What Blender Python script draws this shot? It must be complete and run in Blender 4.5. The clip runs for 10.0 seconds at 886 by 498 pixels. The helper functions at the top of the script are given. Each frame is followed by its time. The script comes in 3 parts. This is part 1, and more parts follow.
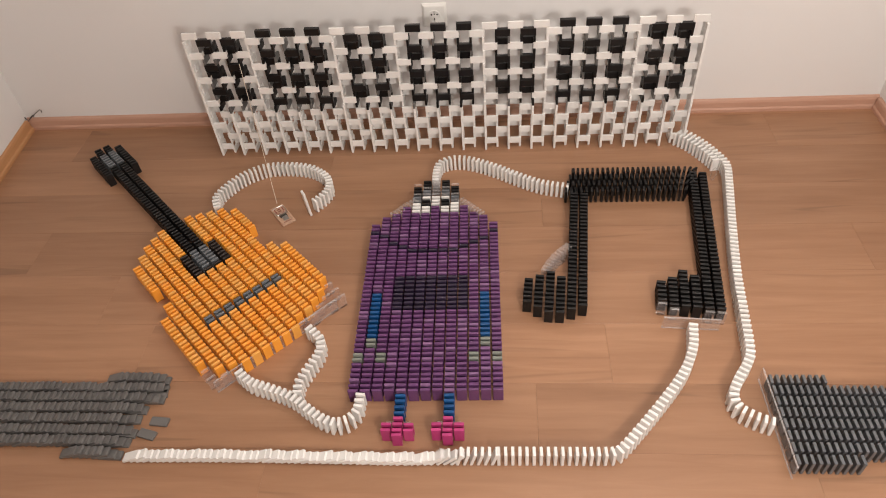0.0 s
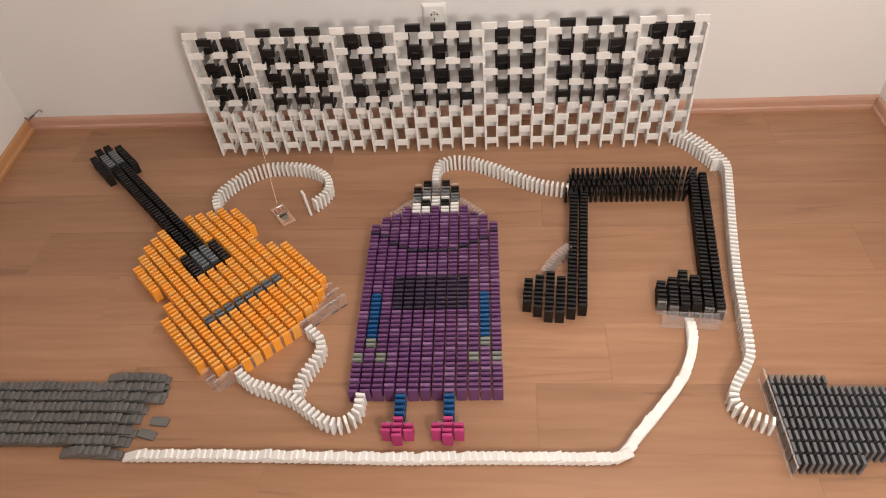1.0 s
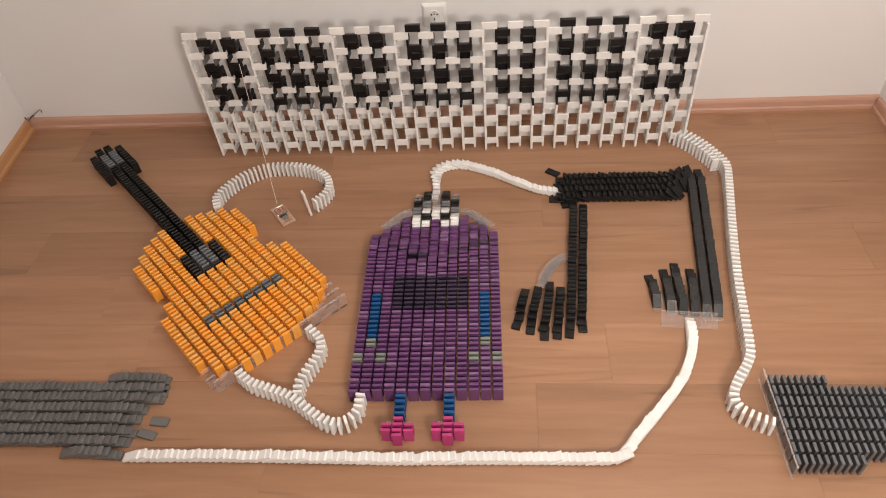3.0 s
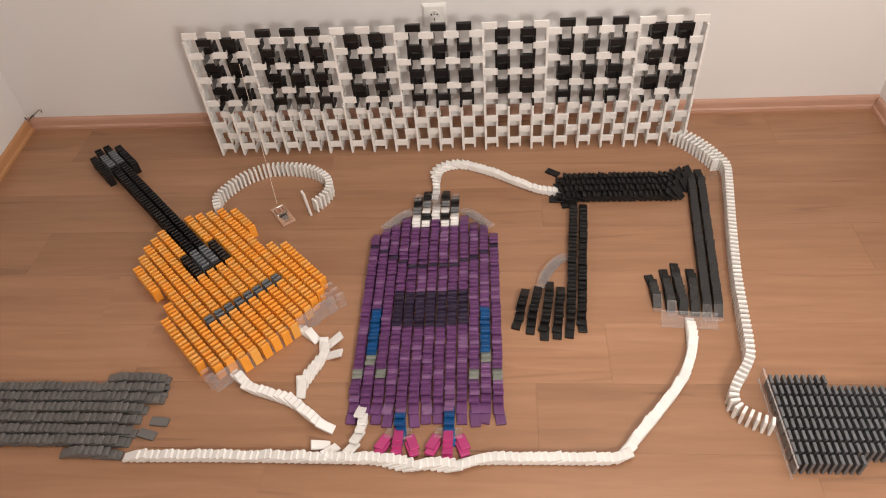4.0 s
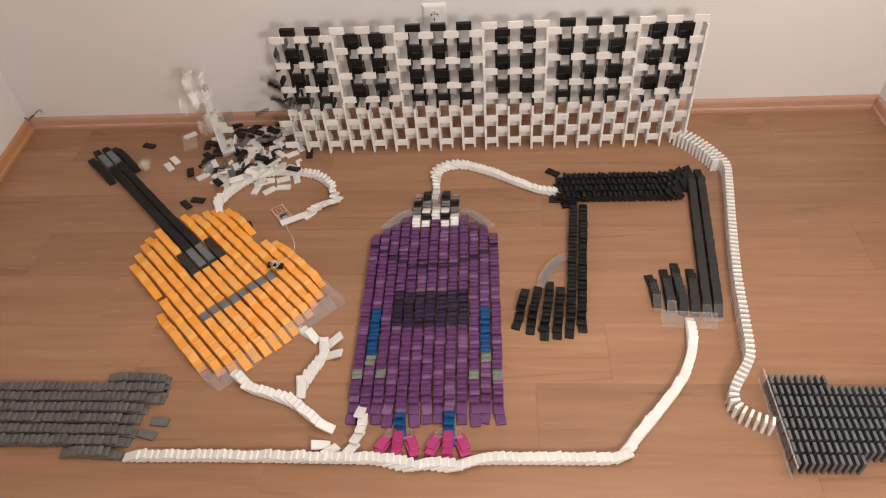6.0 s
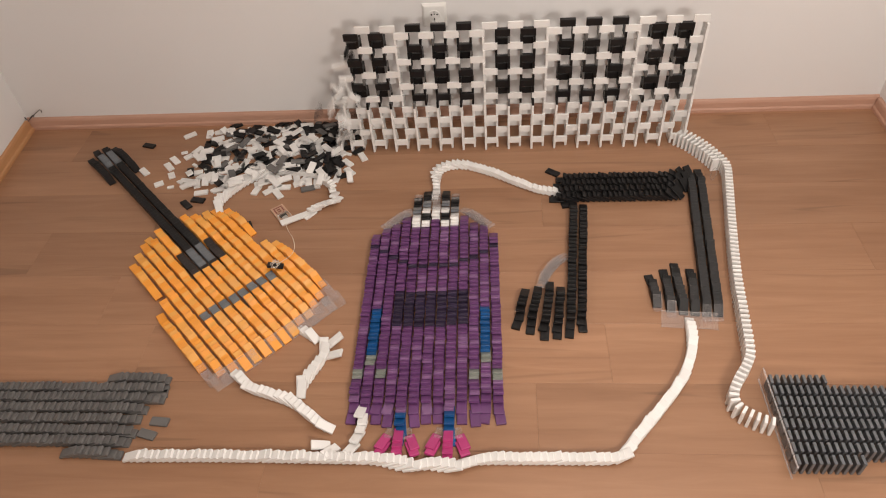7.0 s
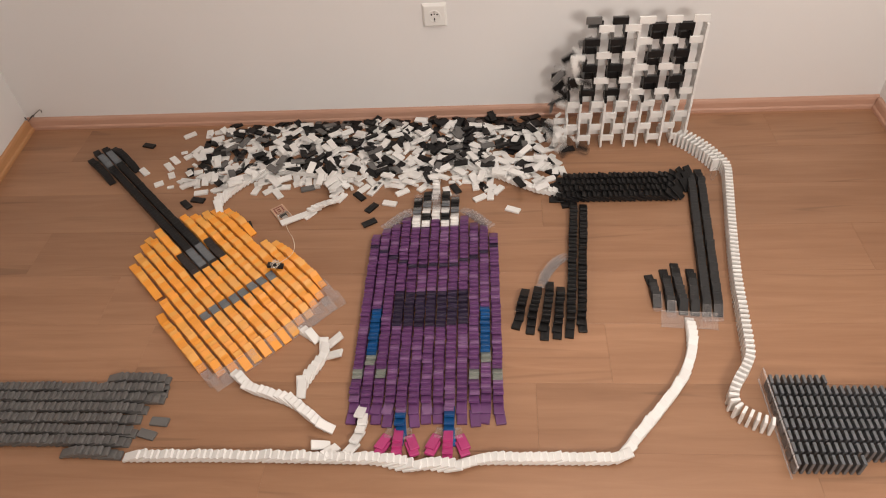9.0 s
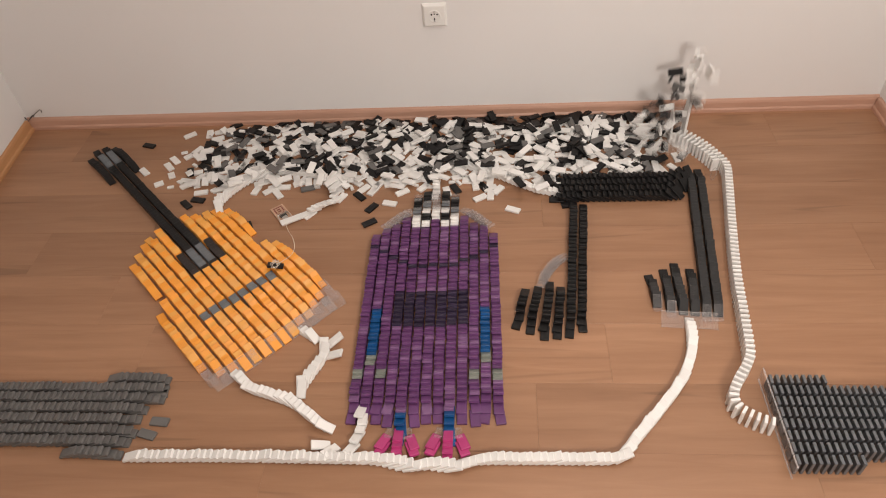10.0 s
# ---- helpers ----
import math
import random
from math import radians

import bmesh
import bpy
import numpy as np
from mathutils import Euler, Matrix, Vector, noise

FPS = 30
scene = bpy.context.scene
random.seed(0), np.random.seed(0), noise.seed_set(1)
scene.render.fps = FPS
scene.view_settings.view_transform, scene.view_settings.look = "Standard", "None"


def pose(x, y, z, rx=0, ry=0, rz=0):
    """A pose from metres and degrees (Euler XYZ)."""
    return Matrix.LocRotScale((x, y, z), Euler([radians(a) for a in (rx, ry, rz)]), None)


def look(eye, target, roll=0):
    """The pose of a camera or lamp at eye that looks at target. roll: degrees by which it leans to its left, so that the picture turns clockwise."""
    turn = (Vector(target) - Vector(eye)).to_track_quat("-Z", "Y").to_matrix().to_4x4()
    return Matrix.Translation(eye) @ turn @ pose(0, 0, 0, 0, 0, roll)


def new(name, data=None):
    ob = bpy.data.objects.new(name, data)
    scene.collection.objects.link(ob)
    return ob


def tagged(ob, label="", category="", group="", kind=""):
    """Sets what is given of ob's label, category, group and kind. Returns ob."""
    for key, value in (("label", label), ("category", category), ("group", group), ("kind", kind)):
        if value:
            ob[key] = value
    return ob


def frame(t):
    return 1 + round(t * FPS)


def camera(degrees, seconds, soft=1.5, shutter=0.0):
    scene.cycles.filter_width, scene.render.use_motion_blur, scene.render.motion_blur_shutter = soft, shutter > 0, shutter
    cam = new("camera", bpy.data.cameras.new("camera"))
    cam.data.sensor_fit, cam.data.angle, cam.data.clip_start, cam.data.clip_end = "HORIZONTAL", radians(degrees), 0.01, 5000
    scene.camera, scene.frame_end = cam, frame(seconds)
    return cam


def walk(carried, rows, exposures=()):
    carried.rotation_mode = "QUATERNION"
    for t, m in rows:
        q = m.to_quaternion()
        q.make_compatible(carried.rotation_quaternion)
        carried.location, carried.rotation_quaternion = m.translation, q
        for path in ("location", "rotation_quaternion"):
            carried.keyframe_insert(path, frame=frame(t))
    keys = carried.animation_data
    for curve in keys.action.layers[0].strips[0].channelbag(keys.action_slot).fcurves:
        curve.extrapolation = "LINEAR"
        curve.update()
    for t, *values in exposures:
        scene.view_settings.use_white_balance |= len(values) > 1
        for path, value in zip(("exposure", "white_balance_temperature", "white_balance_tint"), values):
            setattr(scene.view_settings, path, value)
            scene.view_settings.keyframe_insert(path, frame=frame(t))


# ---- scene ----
cam = camera(65.06, 10.0, soft=1.05, shutter=0.6)
EYE = (1.0142, -2.0285, 1.531)
CAM = look(EYE, (EYE[0] + -0.08026, EYE[1] + 0.70103, EYE[2] + -0.70860), -5.261)
walk(cam, [(0, CAM), (10, CAM)], [(0, 0.0), (5.4, -0.07), (7.5, -0.15), (10, -0.18)])

# ---- light ----
world = bpy.data.worlds.new("world")
scene.world = world
world.use_nodes = True
world.node_tree.nodes["Background"].inputs[0].default_value = (1.0, 0.86, 0.74, 1)
world.node_tree.nodes["Background"].inputs[1].default_value = 0.15
FLOOR_LAMP, CEILING_LAMP = (1.66, -2.70, 1.55), (1.64, -1.00, 2.38)
for spot, aim, wide, watts in ((FLOOR_LAMP, (1.1, 0.1, 0.35), 0.36, 33), (CEILING_LAMP, (1.64, -1.00, 0), 1.4, 20.3)):
    lamp = bpy.data.lights.new("lamp_light", "AREA")
    lamp.shape, lamp.size, lamp.energy, lamp.color = "DISK", wide, watts, (1.0, 0.915, 0.84)
    new("lamp_light", lamp).matrix_world = look(spot, aim) if spot == FLOOR_LAMP else pose(*spot)


# ---- materials ----
def material(name, rough=0.4, spec=0.5):
    m = bpy.data.materials.new(name)
    m.use_nodes = True
    b = m.node_tree.nodes["Principled BSDF"]
    b.inputs["Roughness"].default_value = rough
    b.inputs["Specular IOR Level"].default_value = spec
    return m, m.node_tree.nodes, m.node_tree.links, b


def plastic(name, color, rough=0.38, spread=0.12, light=None, share=0.0, spec=0.5):
    """Moulded plastic: each piece a little lighter or darker; some take a paler batch colour."""
    m, n, l, b = material(name, rough, spec)
    info = n.new("ShaderNodeObjectInfo")
    ramp = n.new("ShaderNodeMapRange")
    ramp.inputs["To Min"].default_value, ramp.inputs["To Max"].default_value = 1 - spread, 1 + spread
    l.new(info.outputs["Random"], ramp.inputs["Value"])
    hsv = n.new("ShaderNodeHueSaturation")
    l.new(ramp.outputs[0], hsv.inputs["Value"])
    if light:
        mix = n.new("ShaderNodeMix")
        mix.data_type = "RGBA"
        step = n.new("ShaderNodeMath")
        step.operation, step.inputs[1].default_value = "LESS_THAN", share
        l.new(info.outputs["Random"], step.inputs[0])
        l.new(step.outputs[0], mix.inputs["Factor"])
        mix.inputs["A"].default_value, mix.inputs["B"].default_value = (*color, 1), (*light, 1)
        l.new(mix.outputs["Result"], hsv.inputs["Color"])
    else:
        hsv.inputs["Color"].default_value = (*color, 1)
    tex = n.new("ShaderNodeTexNoise")
    tex.inputs["Scale"].default_value = 90
    crd = n.new("ShaderNodeTexCoord")
    l.new(crd.outputs["Object"], tex.inputs["Vector"])
    soil = n.new("ShaderNodeMapRange")
    soil.inputs["To Min"].default_value, soil.inputs["To Max"].default_value = rough - 0.08, rough + 0.1
    l.new(tex.outputs["Fac"], soil.inputs["Value"])
    l.new(soil.outputs[0], b.inputs["Roughness"])
    l.new(hsv.outputs[0], b.inputs["Base Color"])
    fine = n.new("ShaderNodeTexNoise")
    fine.inputs["Scale"].default_value = 900
    l.new(crd.outputs["Object"], fine.inputs["Vector"])
    bump = n.new("ShaderNodeBump")
    bump.inputs["Strength"].default_value, bump.inputs["Distance"].default_value = 0.08, 0.0004
    l.new(fine.outputs["Fac"], bump.inputs["Height"])
    l.new(bump.outputs[0], b.inputs["Normal"])
    return m


WHITE = plastic("white_plastic", (0.83, 0.82, 0.80), 0.36, 0.05)
BLACK = plastic("black_plastic", (0.008, 0.0072, 0.0075), 0.45, 0.3, spec=0.34)
ORANGE = plastic("orange_plastic", (0.90, 0.362, 0.045), 0.34, 0.08, (0.92, 0.44, 0.09), 0.4)
PURPLE = plastic("purple_plastic", (0.132, 0.047, 0.148), 0.36, 0.12, (0.235, 0.115, 0.255), 0.16)
PLUM = plastic("dark_plum_plastic", (0.030, 0.019, 0.046), 0.36, 0.2)
BLUE = plastic("blue_plastic", (0.006, 0.072, 0.225), 0.36, 0.12)
SAGE = plastic("sage_plastic", (0.215, 0.23, 0.205), 0.4, 0.12)
PINK = plastic("pink_plastic", (0.46, 0.045, 0.185), 0.36, 0.08)
GREY = plastic("grey_plastic", (0.138, 0.134, 0.130), 0.42, 0.12)
STEEL_GREY = plastic("cool_grey_plastic", (0.125, 0.132, 0.142), 0.4, 0.12)
SLATE = plastic("slate_plastic", (0.135, 0.146, 0.160), 0.4, 0.12)
CHAR = plastic("charcoal_plastic", (0.024, 0.017, 0.015), 0.4, 0.2, spec=0.4)


def clear_plastic(name, veil, tint):
    """Thin clear plastic: most light goes straight through, the rest meets a milky, glossy skin."""
    m, n, l, b = material(name, 0.12)
    b.inputs["Base Color"].default_value = (*tint, 1)
    clear = n.new("ShaderNodeBsdfTransparent")
    clear.inputs["Color"].default_value = (0.96, 0.95, 0.95, 1)
    mix = n.new("ShaderNodeMixShader")
    mix.inputs["Fac"].default_value = veil
    l.new(clear.outputs[0], mix.inputs[1])
    l.new(b.outputs[0], mix.inputs[2])
    l.new(mix.outputs[0], n["Material Output"].inputs["Surface"])
    return m


CLEAR = clear_plastic("clear_plastic", 0.055, (0.95, 0.91, 0.91))
# milkier clear plastic: the bright glint of edges put into the colour
EDGE_GLINT = clear_plastic("clear_edge_glint", 0.20, (0.92, 0.90, 0.89))
ACRYLIC = clear_plastic("clear_acrylic", 0.08, (0.88, 0.87, 0.86))


def wood(name, base, dark, stretch, rough, length=1.0, per_island=False):
    m, n, l, b = material(name, rough)
    crd = n.new("ShaderNodeTexCoord")
    info = n.new("ShaderNodeObjectInfo")
    shift = n.new("ShaderNodeVectorMath")
    shift.operation = "MULTIPLY_ADD"
    l.new(info.outputs["Random"], shift.inputs[0])
    shift.inputs[1].default_value = (37, 19, 7)
    mapping = n.new("ShaderNodeMapping")
    mapping.inputs["Scale"].default_value = stretch
    l.new(crd.outputs["Object"], shift.inputs[2])
    l.new(shift.outputs[0], mapping.inputs["Vector"])
    grain = n.new("ShaderNodeTexNoise")
    grain.inputs["Scale"].default_value, grain.inputs["Detail"].default_value = 5.0, 8
    grain.inputs["Roughness"].default_value, grain.inputs["Distortion"].default_value = 0.62, 0.5
    l.new(mapping.outputs[0], grain.inputs["Vector"])
    broad = n.new("ShaderNodeTexNoise")
    broad.inputs["Scale"].default_value, broad.inputs["Detail"].default_value = 1.3, 3
    l.new(mapping.outputs[0], broad.inputs["Vector"])
    add = n.new("ShaderNodeMath")
    add.operation = "ADD"
    l.new(grain.outputs["Fac"], add.inputs[0])
    l.new(broad.outputs["Fac"], add.inputs[1])
    ramp = n.new("ShaderNodeMapRange")
    ramp.inputs["From Min"].default_value, ramp.inputs["From Max"].default_value = 0.70, 1.30
    l.new(add.outputs[0], ramp.inputs["Value"])
    mix = n.new("ShaderNodeMix")
    mix.data_type = "RGBA"
    mix.inputs["A"].default_value, mix.inputs["B"].default_value = (*dark, 1), (*base, 1)
    l.new(ramp.outputs[0], mix.inputs["Factor"])
    knots = n.new("ShaderNodeTexNoise")
    knots.inputs["Scale"].default_value, knots.inputs["Detail"].default_value, knots.inputs["Distortion"].default_value = 2.6, 2, 1.2
    l.new(mapping.outputs[0], knots.inputs["Vector"])
    spots = n.new("ShaderNodeMapRange")
    spots.interpolation_type = "SMOOTHSTEP"
    spots.inputs["From Min"].default_value, spots.inputs["From Max"].default_value = 0.60, 0.74
    spots.inputs["To Min"].default_value, spots.inputs["To Max"].default_value = 1.0, 0.78
    l.new(knots.outputs["Fac"], spots.inputs["Value"])
    tone = n.new("ShaderNodeMapRange")
    tone.inputs["To Min"].default_value, tone.inputs["To Max"].default_value = 0.90, 1.09
    l.new(info.outputs["Random"], tone.inputs["Value"])
    hsv = n.new("ShaderNodeHueSaturation")
    both = n.new("ShaderNodeMath")
    both.operation = "MULTIPLY"
    l.new(tone.outputs[0], both.inputs[0])
    l.new(spots.outputs[0], both.inputs[1])
    l.new(both.outputs[0], hsv.inputs["Value"])
    l.new(mix.outputs["Result"], hsv.inputs["Color"])
    l.new(hsv.outputs[0], b.inputs["Base Color"])
    bump = n.new("ShaderNodeBump")
    bump.inputs["Strength"].default_value, bump.inputs["Distance"].default_value = 0.12, 0.0006
    l.new(grain.outputs["Fac"], bump.inputs["Height"])
    l.new(bump.outputs[0], b.inputs["Normal"])
    sheen = n.new("ShaderNodeMapRange")
    sheen.inputs["To Min"].default_value, sheen.inputs["To Max"].default_value = rough + 0.08, rough - 0.06
    l.new(broad.outputs["Fac"], sheen.inputs["Value"])
    l.new(sheen.outputs[0], b.inputs["Roughness"])
    return m


LAMINATE = wood("oak_laminate", (0.415, 0.226, 0.128), (0.305, 0.154, 0.082), (0.55, 7.0, 1.0), 0.42)
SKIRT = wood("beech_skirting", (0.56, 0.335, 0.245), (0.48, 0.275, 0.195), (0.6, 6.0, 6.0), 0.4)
# same beech for the west wall, the orange light on it put into the colour
SKIRT_LIT = wood("beech_skirting_orange_lit", (0.52, 0.28, 0.13), (0.42, 0.2, 0.085), (0.6, 6.0, 6.0), 0.4)
TRAPWOOD = wood("pine_board", (0.62, 0.42, 0.30), (0.48, 0.30, 0.2), (14, 60, 14), 0.6)


def plaster(name, color):
    m, n, l, b = material(name, 0.85, 0.2)
    crd = n.new("ShaderNodeTexCoord")
    big, small = n.new("ShaderNodeTexNoise"), n.new("ShaderNodeTexNoise")
    big.inputs["Scale"].default_value, small.inputs["Scale"].default_value = 1.7, 160
    big.inputs["Detail"].default_value = 4
    for t in (big, small):
        l.new(crd.outputs["Object"], t.inputs["Vector"])
    ramp = n.new("ShaderNodeMapRange")
    ramp.inputs["To Min"].default_value, ramp.inputs["To Max"].default_value = 0.96, 1.03
    l.new(big.outputs["Fac"], ramp.inputs["Value"])
    hsv = n.new("ShaderNodeHueSaturation")
    hsv.inputs["Color"].default_value = (*color, 1)
    l.new(ramp.outputs[0], hsv.inputs["Value"])
    l.new(hsv.outputs[0], b.inputs["Base Color"])
    bump = n.new("ShaderNodeBump")
    bump.inputs["Strength"].default_value, bump.inputs["Distance"].default_value = 0.15, 0.0008
    l.new(small.outputs["Fac"], bump.inputs["Height"])
    l.new(bump.outputs[0], b.inputs["Normal"])
    return m


PLASTER = plaster("white_wall_paint", (0.80, 0.785, 0.775))


def plain(name, color, rough=0.4, metal=0.0):
    m, n, l, b = material(name, rough)
    b.inputs["Base Color"].default_value = (*color, 1)
    b.inputs["Metallic"].default_value = metal
    return m


SOCKET = plain("socket_white", (0.82, 0.81, 0.78), 0.3)
HOLE = plain("socket_hole_black", (0.01, 0.01, 0.01), 0.5)
METAL = plain("steel_wire", (0.55, 0.53, 0.5), 0.3, 1.0)
CABLE = plain("dark_cable", (0.05, 0.045, 0.04), 0.5)
TWINE = plain("cotton_string", (0.75, 0.66, 0.55), 0.9)
REDINK = plain("red_print", (0.22, 0.06, 0.045), 0.7)
GLOW = plain("lamp_diffuser", (0.9, 0.88, 0.85), 0.5)


# ---- mesh helpers ----
def box_bm(x0, x1, y0, y1, z0, z1, bevel=0.0):
    bm = bmesh.new()
    bmesh.ops.create_cube(bm, size=1)
    for v in bm.verts:
        v.co = ((x0 + x1) / 2 + v.co.x * (x1 - x0), (y0 + y1) / 2 + v.co.y * (y1 - y0), (z0 + z1) / 2 + v.co.z * (z1 - z0))
    if bevel:
        bmesh.ops.bevel(bm, geom=bm.edges[:], offset=bevel, segments=1, affect="EDGES")
    return bm


def mesh_of(name, bm, mat):
    me = bpy.data.meshes.new(name)
    bm.to_mesh(me)
    bm.free()
    me.materials.append(mat)
    return me


def part(name, bm, mat, parent=None, label=""):
    ob = new(name, mesh_of(name, bm, mat))
    ob.parent = parent
    return tagged(ob, label)


def tube(name, points, radius, mat, parent=None, label="", cyclic=False):
    """A round wire along points, as a mesh."""
    bm = bmesh.new()
    rings = []
    count = len(points)
    for i, p in enumerate(points):
        p = Vector(p)
        a = Vector(points[(i - 1) % count if cyclic else max(i - 1, 0)])
        c = Vector(points[(i + 1) % count if cyclic else min(i + 1, count - 1)])
        d = (c - a).normalized()
        side = d.cross(Vector((0, 0, 1)) if abs(d.z) < 0.9 else Vector((1, 0, 0))).normalized()
        up = side.cross(d)
        rings.append([bm.verts.new(p + radius * (math.cos(k * math.pi / 3) * side + math.sin(k * math.pi / 3) * up)) for k in range(6)])
    for i in range(count if cyclic else count - 1):
        r, s = rings[i], rings[(i + 1) % count]
        for k in range(6):
            bm.faces.new((r[k], r[(k + 1) % 6], s[(k + 1) % 6], s[k]))
    return part(name, bm, mat, parent, label)


def group_root(name, x, y, label, category, group=""):
    ob = new(name)
    ob.empty_display_size = 0.05
    ob.location = (x, y, 0)
    return tagged(ob, label, category, group)


# ---- the room ----
X0, X1, Y0, Y1, TOP = -0.849, 2.385, -3.7, 0.197, 2.5


def setting(name, bm, mat, label):
    return tagged(part(name, bm, mat), label, "", "", "structure")


setting("wall_north", box_bm(X0 - 0.1, X1 + 0.1, Y1, Y1 + 0.1, -0.05, TOP), PLASTER, "white painted plaster wall")
setting("wall_south", box_bm(X0 - 0.1, X1 + 0.1, Y0 - 0.1, Y0, -0.05, TOP), PLASTER, "white painted plaster wall")
west = setting("wall_west", box_bm(-0.1, 0, -4.0, 0.05, -0.05, TOP), PLASTER, "white painted plaster wall")
west.matrix_world = pose(-0.849, Y1, 0, 0, 0, 4.5)
setting("wall_east", box_bm(X1, X1 + 0.1, Y0, Y1, -0.05, TOP), PLASTER, "white painted plaster wall")
setting("ceiling", box_bm(X0 - 0.1, X1 + 0.1, Y0 - 0.1, Y1 + 0.1, TOP, TOP + 0.1), PLASTER, "white painted ceiling")
floor = setting("floor", box_bm(X0 - 0.1, X1 + 0.1, Y0 - 0.1, Y1 + 0.1, -0.06, -0.009), CHAR, "light oak laminate floor of long planks")


def skirting(name, length, mat, m):
    """Moulded skirting board, its back at y = 0, running along x."""
    bm = bmesh.new()
    profile = [(0, 0), (-0.018, 0), (-0.018, 0.012), (-0.014, 0.018), (-0.013, 0.038), (-0.010, 0.046), (-0.004, 0.050), (0, 0.050)]
    ends = [[bm.verts.new((x, y, z)) for y, z in profile] for x in (0, length)]
    for i in range(len(profile)):
        j = (i + 1) % len(profile)
        bm.faces.new((ends[0][i], ends[0][j], ends[1][j], ends[1][i]))
    bm.faces.new(ends[0][::-1]), bm.faces.new(ends[1])
    bmesh.ops.recalc_face_normals(bm, faces=bm.faces[:])
    ob = setting(name, bm, mat, "reddish beech skirting board along the wall")
    ob.matrix_world = m
    return ob


skirting("baseboard", X1 - X0, SKIRT, pose(X0, Y1, 0))
# west board, in the beech tinted as if orange-lit
skirting("baseboard", 3.9, SKIRT_LIT, pose(-0.849, Y1 - 0.02, 0, 0, 0, 4.5) @ pose(0, -3.9, 0, 0, 0, 90))
skirting("baseboard", Y1 - Y0 - 0.02, SKIRT, pose(X1, Y1 - 0.02, 0, 0, 0, -90))

# ---- lamps out of view ----
def disc_bm(radius0, radius1, z0, z1, segments=32):
    bm = bmesh.new()
    bmesh.ops.create_cone(bm, cap_ends=True, segments=segments, radius1=radius0, radius2=radius1, depth=z1 - z0)
    bmesh.ops.translate(bm, verts=bm.verts[:], vec=(0, 0, (z0 + z1) / 2))
    return bm


def ceiling_lamp(x, y, z):
    root = group_root("ceiling_lamp", x, y, "round white lamp under the ceiling", "lamp")
    root.location.z = z
    part("shade", disc_bm(0.73, 0.70, 0.012, 0.04), GLOW, root)
    part("stem", disc_bm(0.015, 0.015, 0.04, TOP - z, 12), METAL, root)


def floor_lamp(x, y, z):
    root = group_root("floor_lamp", x, y, "floor lamp with a round white shade on a steel pole", "lamp")
    part("foot", disc_bm(0.15, 0.13, 0, 0.025), METAL, root)
    part("pole", disc_bm(0.012, 0.012, 0.025, z - 0.1, 12), METAL, root)
    part("shade", disc_bm(0.26, 0.21, z - 0.22, z + 0.20), GLOW, root)


ceiling_lamp(*CEILING_LAMP)
floor_lamp(FLOOR_LAMP[0] + 0.10, FLOOR_LAMP[1] - 0.36, FLOOR_LAMP[2])


# ---- wall socket ----
def wall_socket():
    root = group_root("wall_socket", 0.8045, Y1, "square white wall socket with sloping rim and round recess", "socket")
    root.location.z = 0.4175
    bm = bmesh.new()
    loops = []
    for half, y in ((0.0415, 0), (0.0415, -0.003), (0.036, -0.011), (0.033, -0.0125), (0.0305, -0.0125)):
        loops.append([bm.verts.new((sx * half, y, sz * half)) for sx, sz in ((-1, -1), (1, -1), (1, 1), (-1, 1))])
    for p, q in zip(loops, loops[1:]):
        for k in range(4):
            bm.faces.new((p[k], p[(k + 1) % 4], q[(k + 1) % 4], q[k]))
    bm.faces.new(loops[0]), bm.faces.new(loops[-1])
    bmesh.ops.recalc_face_normals(bm, faces=bm.faces[:])
    part("plate", bm, SOCKET, root)

    def upright_disc(name, mat, radius, x, z, y0, y1, segments=24, inner=0.0):
        """A disc, or a ring, that faces the room."""
        bm = bmesh.new()
        rings = []
        for r, y in ((inner, y0), (radius, y0), (radius, y1), (inner, y1)):
            rings.append([bm.verts.new((x + r * math.cos(2 * math.pi * k / segments), y, z + r * math.sin(2 * math.pi * k / segments))) for k in range(segments)])
        for i in range(4):
            p, q = rings[i], rings[(i + 1) % 4]
            for k in range(segments):
                bm.faces.new((p[k], p[(k + 1) % segments], q[(k + 1) % segments], q[k]))
        bmesh.ops.recalc_face_normals(bm, faces=bm.faces[:])
        part(name, bm, mat, root)
    upright_disc("rim", SOCKET, 0.0215, 0, 0, -0.0122, -0.0155, 32, 0.0185)
    for x in (-0.0095, 0.0095):
        upright_disc("pin_hole", HOLE, 0.003, x, 0.006, -0.0122, -0.0132, 12, 0.0002)
    upright_disc("earth_hole", HOLE, 0.0022, 0, 0.008, -0.0122, -0.0132, 12, 0.0002)
    part("screw_slot", box_bm(-0.002, 0.002, -0.0135, -0.0122, -0.014, -0.006, 0.0005), HOLE, root)
    for z in (0.0165, -0.0165):
        part("earth_clip", box_bm(-0.0025, 0.0025, -0.0150, -0.0122, z - 0.002, z + 0.002, 0.0005), METAL, root)


wall_socket()

# loose cable ends out of the corner
cable = group_root("loose_cable", -0.80, 0.165, "thin dark loose cable ends in the corner", "cable")
tube("strand", [(-0.03, 0.005, 0.050), (-0.010, 0.004, 0.066), (0.015, 0.008, 0.083), (0.038, 0.010, 0.098), (0.047, 0.006, 0.098), (0.047, 0.002, 0.090)], 0.0013, CABLE, cable)
tube("strand", [(-0.03, 0.008, 0.050), (-0.012, 0.006, 0.066), (0.002, 0.004, 0.078), (0.009, 0.001, 0.078), (0.007, -0.002, 0.072)], 0.0016, CABLE, cable)
